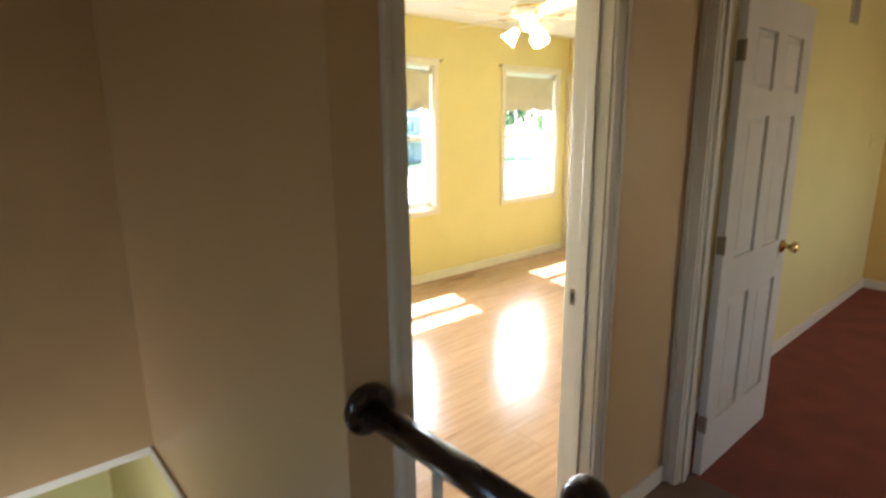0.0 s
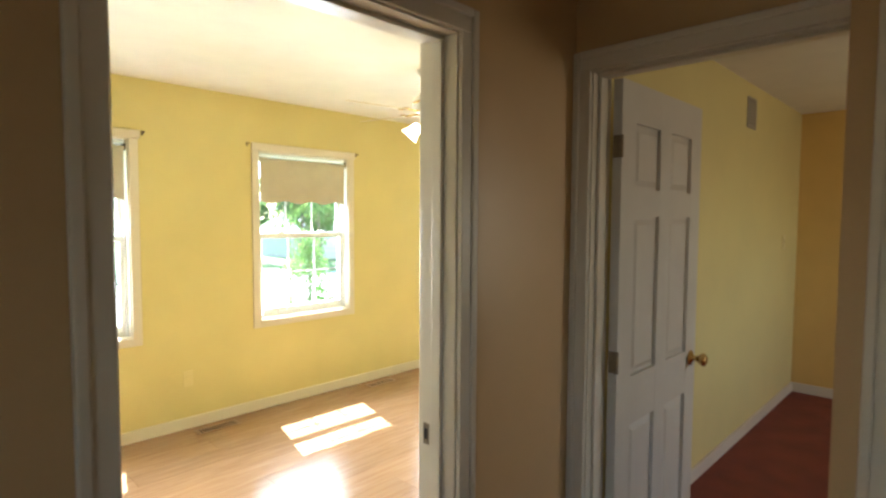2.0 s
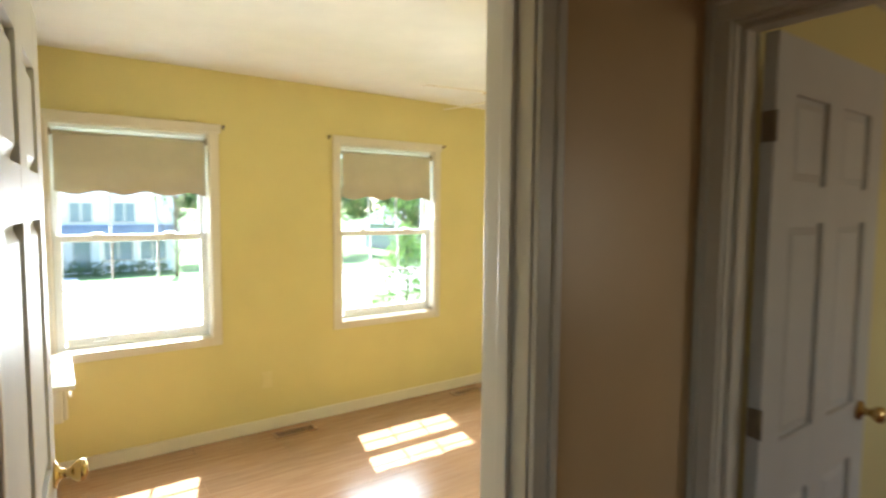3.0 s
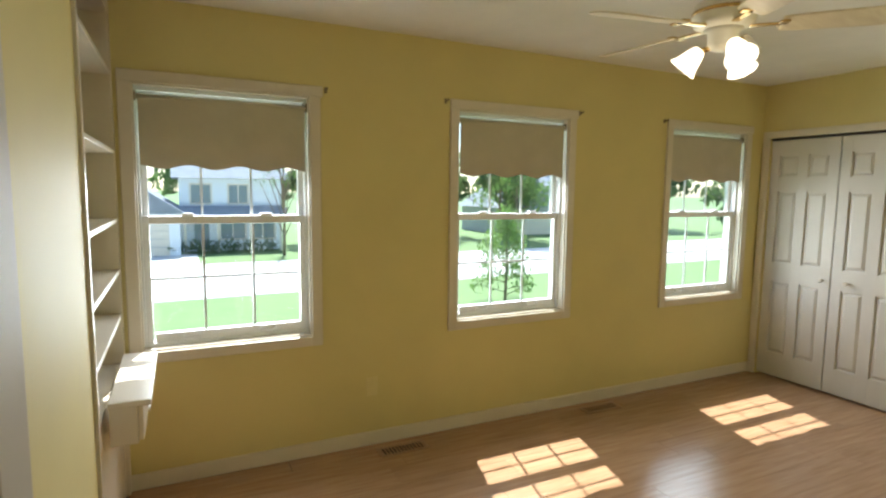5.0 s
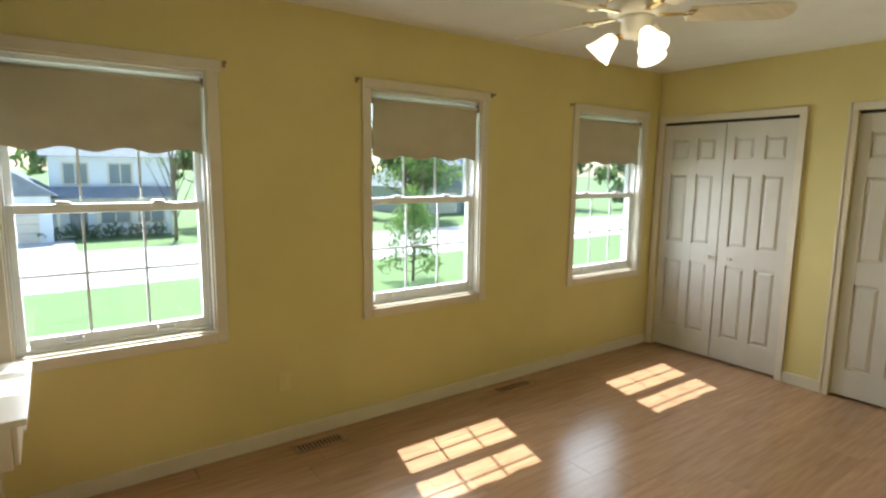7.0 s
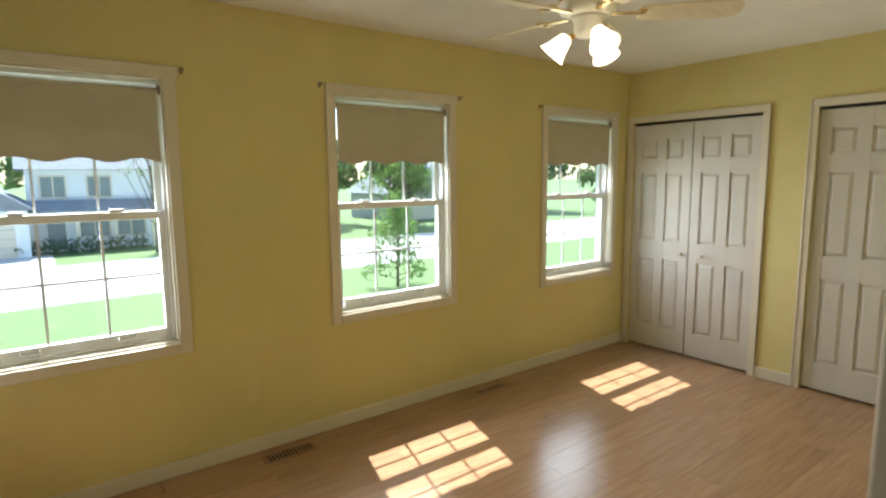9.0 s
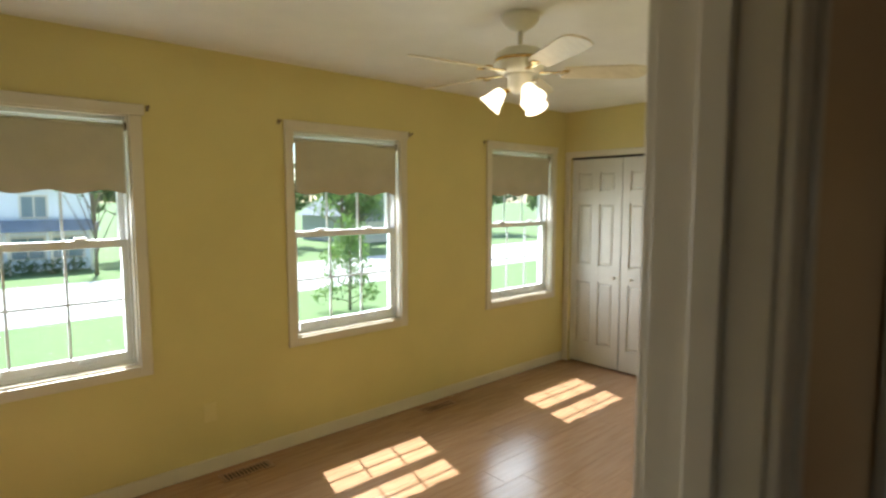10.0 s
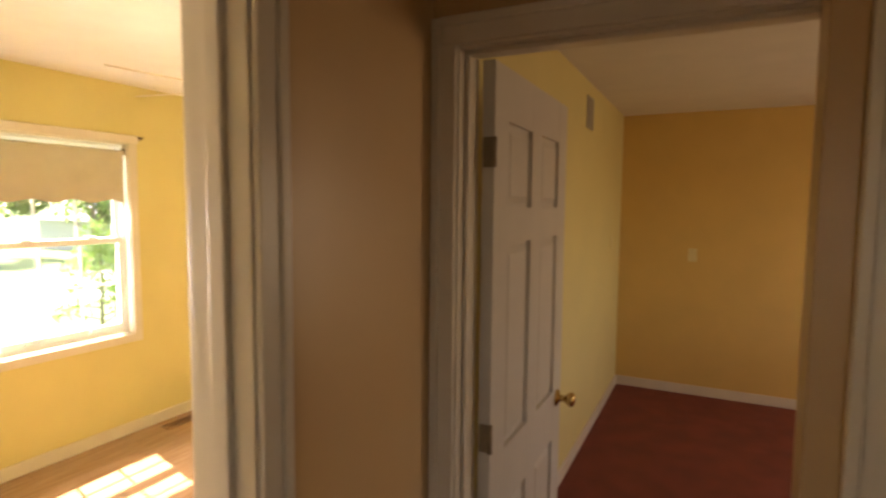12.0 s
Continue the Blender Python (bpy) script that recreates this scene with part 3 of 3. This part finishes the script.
wall_vent(pose(3.616, RYN - 0.012, 2.29))

# ---- ceiling fan ----
FAN_TURN = 27


def ceiling_fan(x, y):
    t = thing("ceiling_fan", pose(x, y, CEIL - 0.03), "off-white five-blade ceiling fan with lit glass lamp shades", "ceiling fan")
    part("canopy", lathe(B(), [(0.088, 0.03), (0.088, 0.010), (0.066, -0.020), (0.022, -0.045)], 24), M_FAN, t)
    part("downrod", tube(B(), (0, 0, -0.040), (0, 0, -0.125), 0.012), M_FAN, t)
    part("motor_housing", lathe(B(), [(0.030, -0.110), (0.085, -0.125), (0.112, -0.145), (0.118, -0.190), (0.110, -0.225), (0.075, -0.240)], 28), M_FAN, t)
    part("vent_band", lathe(B(), [(0.1195, -0.172), (0.1195, -0.186)], 28), M_BRASS, t)
    part("switch_housing", lathe(B(), [(0.075, -0.240), (0.058, -0.250), (0.055, -0.300), (0.040, -0.318), (0.014, -0.326)], 24), M_FAN, t)
    for k in range(5):
        a = radians(FAN_TURN + 72 * k)
        turn = Matrix.Rotation(a, 4, "Z")
        bm = box(B(), 0.09, 0.22, -0.014, 0.014, -0.236, -0.229, 0.003)
        box(bm, 0.19, 0.225, -0.040, 0.040, -0.236, -0.229, 0.003)
        bm.transform(turn)
        iron = part("blade_iron", bm, M_BRASS, t, "brass blade arm")
        bm = B()
        outline = [(0.20, -0.050), (0.24, -0.056), (0.50, -0.066), (0.56, -0.060), (0.585, -0.035), (0.590, 0.0), (0.585, 0.035), (0.56, 0.060), (0.50, 0.066), (0.24, 0.056), (0.20, 0.050)]
        lo = [bm.verts.new((px, py, -0.003)) for px, py in outline]
        hi = [bm.verts.new((px, py, 0.003)) for px, py in outline]
        bm.faces.new(lo[::-1])
        bm.faces.new(hi)
        for i in range(len(lo)):
            j = (i + 1) % len(lo)
            bm.faces.new((lo[i], lo[j], hi[j], hi[i]))
        bm.transform(turn @ Matrix.Translation((0, 0, -0.232)) @ pose(0, 0, 0, -13))
        part("blade", bm, M_BLADE, t)
    for k in range(3):
        a = radians(-115 + 120 * k)
        c, s = math.cos(a), math.sin(a)
        part("lamp_arm", tube(B(), (0.03 * c, 0.03 * s, -0.300), (0.085 * c, 0.085 * s, -0.318), 0.011), M_BRASS, t)
        bm = lathe(B(), [(0.018, 0.0), (0.030, -0.010), (0.040, -0.040), (0.050, -0.075), (0.062, -0.100), (0.066, -0.108), (0.060, -0.104), (0.02, -0.09)], 20)
        bm.transform(Matrix.Translation((0.080 * c, 0.080 * s, -0.308)) @ Matrix.Rotation(a, 4, "Z") @ pose(0, 0, 0, 0, -42) @ Matrix.Scale(0.90, 4))
        part("lamp_shade", bm, M_GLOW, t, "glowing frosted glass bell shade")
    chain = B()
    for k in range(10):
        bmesh.ops.create_icosphere(chain, subdivisions=1, radius=0.003, matrix=Matrix.Translation((0.05, -0.02, -0.32 - 0.008 * k)))
    part("pull_chain", chain, M_BRASS, t)


ceiling_fan(1.868, 1.245)


# ---- built-in shelves and drop desk ----
def shelves():
    t = thing("built_in_shelves", Matrix(), "white built-in wall shelves, empty, beside the window", "shelf unit")
    x0, x1, y0, y1 = -0.62, XL + 0.012, NY + 0.002, YW - 0.002
    part("back_panel", box(B(), x0 - 0.012, x0, y0, y1, 0.0, CEIL - 0.002), M_YELLOW, t, "yellow painted back of the niche")
    for a, b in ((y0, y0 + 0.03), (y1 - 0.045, y1)):
        part("side_panel", box(B(), x0, x1, a, b, 0.0, CEIL - 0.002, 0.003), M_TRIM, t)
    part("top_panel", box(B(), x0, x1, y0 + 0.03, y1 - 0.045, 2.38, CEIL - 0.002, 0.003), M_TRIM, t)
    for z in (0.95, 1.17, 1.42, 1.75, 2.12):
        part("shelf", box(B(), x0, x1 - 0.002, y0 + 0.03, y1 - 0.045, z - 0.02, z, 0.003), M_TRIM, t)
    part("lower_panel", box(B(), x0, x1 - 0.02, y0 + 0.03, y1 - 0.045, 0.0, 0.70, 0.003), M_TRIM, t)
    d = thing("wall_desk", Matrix(), "small white wall-mounted desk with two drawers", "desk")
    xa, xb = x1 + 0.001, -0.225
    part("desktop", box(B(), xa, xb, 2.02, 2.72, 0.735, 0.760, 0.004), M_TRIM, d)
    part("carcass", box(B(), xa, xb - 0.05, 2.05, 2.69, 0.575, 0.735, 0.004), M_TRIM, d)
    for a, b in ((2.06, 2.365), (2.375, 2.68)):
        dr = part("drawer", box(B(), xb - 0.05, xb - 0.032, a, b, 0.585, 0.725, 0.004), M_TRIM, d)
        part("pull", tube(B(), (xb - 0.018, (a + b) / 2 - 0.05, 0.66), (xb - 0.018, (a + b) / 2 + 0.05, 0.66), 0.005), M_TRIM, dr)


shelves()


# ---- stair railing ----
def railing():
    t = thing("stair_railing", Matrix(), "dark-stained wooden stair railing with round wall rosette", "railing")
    a, b = Vector((-0.495, -0.311, 0.915)), Vector((-0.425, -0.815, 0.845))
    bm = tube(B(), a, b, 0.032, n=16)
    part("handrail", bm, M_RAIL, t)
    part("rosette", lathe(B(), [(0.062, 0.0), (0.062, -0.012), (0.052, -0.022), (0.030, -0.026)], 28, (a.x, -0.297, a.z), "y"), M_RAIL, t, "round dark wooden wall rosette")
    n = (b.x + 0.020, b.y - 0.012)
    bm = box(B(), n[0] - 0.04, n[0] + 0.04, n[1] - 0.04, n[1] + 0.04, 0, 0.10, 0.004)
    lathe(bm, [(0.036, 0.10), (0.036, 0.14), (0.024, 0.17), (0.030, 0.40), (0.024, 0.64), (0.036, 0.70), (0.036, 0.80), (0.040, 0.82), (0.034, 0.865), (0.018, 0.890)], 20, (*n, 0))
    post = part("newel_post", bm, M_RAIL, t)
    bm = B()
    bmesh.ops.create_uvsphere(bm, u_segments=22, v_segments=14, radius=0.043, matrix=Matrix.Translation((*n, 0.925)))
    for f in bm.faces:
        f.smooth = True
    part("finial", bm, M_RAIL, post, "dark round ball finial")
    for k in range(1, 5):
        p = a.lerp(b, k / 5)
        part("baluster", lathe(B(), [(0.014, 0.0), (0.014, 0.12), (0.009, 0.16), (0.013, 0.42), (0.009, 0.66), (0.013, p.z - 0.02)], 12, (p.x, p.y, 0)), M_TRIM, t, "slim white turned baluster")


railing()


def stairs():
    t = thing("staircase", Matrix(), "carpeted stairs going down along the wall", "stairs", kind="structure")
    for k in range(5):
        z = -0.19 * (k + 1)
        y = -0.95 + 0.25 * k
        part("step", box(B(), -1.45, -0.53, y, y + 0.27, z - 0.19, z, 0.012), M_HALLFLOOR, t)
    part("stringer", box(B(), -1.50, -1.451, -0.95, 1.8, -2.9, -2.6, 0.004), M_TRIM, t)


stairs()

# ---- outside ----
GZ = -3.1
slab("ground", (-600, 600, 3.2, 900, GZ - 0.3, GZ), M_GRASS, "green lawn in bright sunlight", "lawn")
street = slab("road", (-200, 200, 24.6, 36.0, GZ - 0.1, GZ + 0.02), M_ROAD, "pale sunlit concrete street", "road")
street.rotation_euler = (0, 0, radians(3.0))
slab("pavement", (-14, 1.0, 30.0, 42, GZ - 0.1, GZ + 0.03), M_ROAD, "pale concrete driveway of the house opposite", "driveway")
slab("driveway", (26, 60, 30.0, 37.0, GZ - 0.1, GZ + 0.03), M_ROAD, "pale concrete drive joining the street", "driveway")


def house_window(parent, x, y, z, w, h):
    f = part("window", joined_bm([(x - w / 2 - 0.12, x + w / 2 + 0.12, y - 0.06, y, z - 0.12, z), (x - w / 2 - 0.12, x + w / 2 + 0.12, y - 0.06, y, z + h, z + h + 0.12),
                                  (x - w / 2 - 0.12, x - w / 2, y - 0.06, y, z, z + h), (x + w / 2, x + w / 2 + 0.12, y - 0.06, y, z, z + h), (x - 0.04, x + 0.04, y - 0.05, y, z, z + h)]), M_TRIM, parent)
    part("pane", box(B(), x - w / 2, x + w / 2, y - 0.03, y - 0.005, z, z + h), M_PANE, f)


def gable(bm, x0, x1, y0, y1, z, rise, over=0.5, along="x"):
    x0, x1, y0, y1 = x0 - over, x1 + over, y0 - over, y1 + over
    if along == "x":
        ym = (y0 + y1) / 2
        pts = [(x0, y0, z), (x1, y0, z), (x1, y1, z), (x0, y1, z), (x0, ym, z + rise), (x1, ym, z + rise)]
        fs = [(0, 1, 5, 4), (2, 3, 4, 5), (0, 4, 3), (1, 2, 5), (0, 3, 2, 1)]
    else:
        xm = (x0 + x1) / 2
        pts = [(x0, y0, z), (x1, y0, z), (x1, y1, z), (x0, y1, z), (xm, y0, z + rise), (xm, y1, z + rise)]
        fs = [(0, 4, 5, 3), (1, 2, 5, 4), (0, 1, 4), (2, 3, 5), (0, 3, 2, 1)]
    v = [bm.verts.new(p) for p in pts]
    for f in fs:
        bm.faces.new([v[i] for i in f])
    bmesh.ops.recalc_face_normals(bm, faces=bm.faces[:])
    return bm


def house(x, y, w, d, label, wall):
    t = thing("house", pose(x, y, GZ), label, "house", "houses across the street")
    part("wall", box(B(), 0, w, 0, d, 0, 5.4), wall, t)
    part("roof", gable(B(), 0, w, 0, d, 5.4, 2.6), M_ROOF, t)
    part("porch_roof", gable(B(), 0, w, -1.6, 0.4, 2.7, 0.7, 0.2), M_ROOF, t)
    for k in range(4):
        part("porch_post", box(B(), 0.3 + k * (w - 0.6) / 3 - 0.08, 0.3 + k * (w - 0.6) / 3 + 0.08, -1.5, -1.34, 0, 2.7), M_TRIM, t)
    for fx in (0.2, 0.56):
        house_window(t, w * fx, 0, 3.6, 1.3, 1.3)
    for fx in (0.5, 0.8):
        house_window(t, w * fx, 0, 0.9, 1.7, 1.3)
    part("door", box(B(), w * 0.2 - 0.5, w * 0.2 + 0.5, -0.06, 0, 0.1, 2.2), M_PANE, t)
    g = -6.5
    part("garage", box(B(), g, -0.01, -2.5, d - 1, 0, 2.9), wall, t)
    part("garage_roof", gable(B(), g, 0, -2.5, d - 1, 2.9, 2.4, 0.4, "y"), M_ROOF, t)
    gd = part("garage_door", box(B(), g + 0.7, -0.7, -2.56, -2.5, 0.05, 2.3), M_TRIM, t)
    # Raised grey strips paint the shadow lines between the door's sections
    for k in range(1, 4):
        part("groove_shadow", box(B(), g + 0.7, -0.7, -2.575, -2.561, 0.05 + k * 0.56, 0.09 + k * 0.56), M_SIDING2, gd)
    return t


house(0.0, 44, 7.2, 9, "pale sided two-storey house across the street", M_SIDING)
house(38, 52, 12, 9, "grey house behind trees across the street", M_SIDING2)
house(84, 44, 12, 9, "grey house far along the street", M_SIDING2)


def crown(bm, centre, rx, rz, count, size, rng):
    for _ in range(count):
        d = Vector((rng.gauss(0, 1), rng.gauss(0, 1), rng.gauss(0, 1))).normalized() * rng.random() ** 0.45
        p = Vector(centre) + Vector((d.x * rx, d.y * rx, d.z * rz))
        q = Euler((rng.random() * 6, rng.random() * 6, rng.random() * 6)).to_matrix()
        s = size * (0.6 + 0.8 * rng.random())
        v = [bm.verts.new(p + q @ Vector(k)) for k in ((-s, 0, 0), (0, -s * 0.45, 0.1 * s), (s, 0, 0), (0, s * 0.45, 0.1 * s))]
        bm.faces.new(v)


def tree(x, y, h, rx, count, leaf, seed, label, mat, bare=0.25, limbs=9, rise=0.55):
    rng = random.Random(seed)
    t = thing("tree", pose(x, y, GZ), label, "tree", "trees outside")
    bm = B()
    tube(bm, (0, 0, 0), (0.05, 0, h * 0.45), h * 0.016, h * 0.011, 8)
    tube(bm, (0.05, 0, h * 0.45), (0, 0.05, h * 0.92), h * 0.011, h * 0.003, 8)
    tips = []
    for k in range(limbs):
        a = 6.283 * (k * 0.382 + rng.random() * 0.1)
        z = h * (bare + (0.85 - bare) * k / limbs)
        r = rx * (1.0 - 0.75 * k / limbs) * (0.7 + 0.4 * rng.random())
        tip = Vector((r * math.cos(a), r * math.sin(a), z + r * rise))
        tube(bm, (0, 0, z), tip, h * 0.006, h * 0.002, 6)
        tips.append(tip)
    part("trunk", bm, M_BARK, t)
    bm = B()
    for tip in tips + [Vector((0, 0, h * 0.9)), Vector((0, 0, h * 0.7))]:
        crown(bm, tip * 0.85 + Vector((0, 0, tip.z * 0.15)), rx * 0.36, h * 0.12, count // (limbs + 2), leaf, rng)
    part("crown", bm, mat, t)
    return t


tree(12.5, 19.6, 4.2, 1.45, 2000, 0.085, 3, "young tree with thin green leaves on the lawn", M_LEAF, 0.05, 24, 0.30)
tree(6.6, 39.5, 7.5, 2.3, 300, 0.11, 4, "slender multi-stemmed tree with sparse leaves", M_LEAF, 0.16, 18, 2.2)
tree(27, 41, 9, 3.4, 1500, 0.22, 5, "leafy green tree across the street", M_LEAF, 0.2, 12)
for k, (tx, ty, th, tr) in enumerate(((12, 48, 12, 5), (21, 52, 14, 6), (29, 47, 12, 5), (42, 60, 15, 7), (54, 52, 13, 6), (64, 46, 12, 6), (76, 40, 11, 5), (95, 52, 14, 7), (110, 60, 16, 8), (-14, 55, 14, 6), (3, 60, 14, 6), (60, 30, 7, 4), (46, 31, 6, 3.2))):
    tree(tx, ty, th, tr, 1600, 0.5, 20 + k, "dense dark green tree in the distance", M_LEAF2, 0.12, 12)
rng = random.Random(8)
bm = B()
for k in range(6):
    crown(bm, (-0.5 + k * 1.3, 42.0 + rng.random() * 0.5, GZ + 0.5), 0.8, 0.55, 120, 0.13, rng)
tagged(part("hedge", bm, M_LEAF2), "low dark green shrubs before the house", "hedge", kind="stuff")


# ---- oak floor boards ----
bw = 0.19
lengths = {}
y = YD - 0.004
rng = random.Random(11)
floor_ob = bpy.data.objects["floor"]
while y < YW - 0.02:
    wdt = min(bw, YW - 0.002 - y)
    x = -0.74 - rng.random() * 0.9
    while x < 5.18:
        a, b = max(x, XL + 0.003), min(x + 1.2, XC + 0.08 if y > RYN + 0.10 else HX + 0.11)
        if b - a > 0.02:
            key = (round(b - a, 2), round(wdt, 3))
            if key not in lengths:
                lengths[key] = mesh_of(box(B(), 0, key[0] - 0.0008, 0, key[1] - 0.0008, -0.010, 0.0, 0.0007), M_OAK, "plank")
            ob = new("plank", lengths[key])
            ob.location = (a, y, 0)
            ob.parent = floor_ob
        x += 1.2
    y += bw
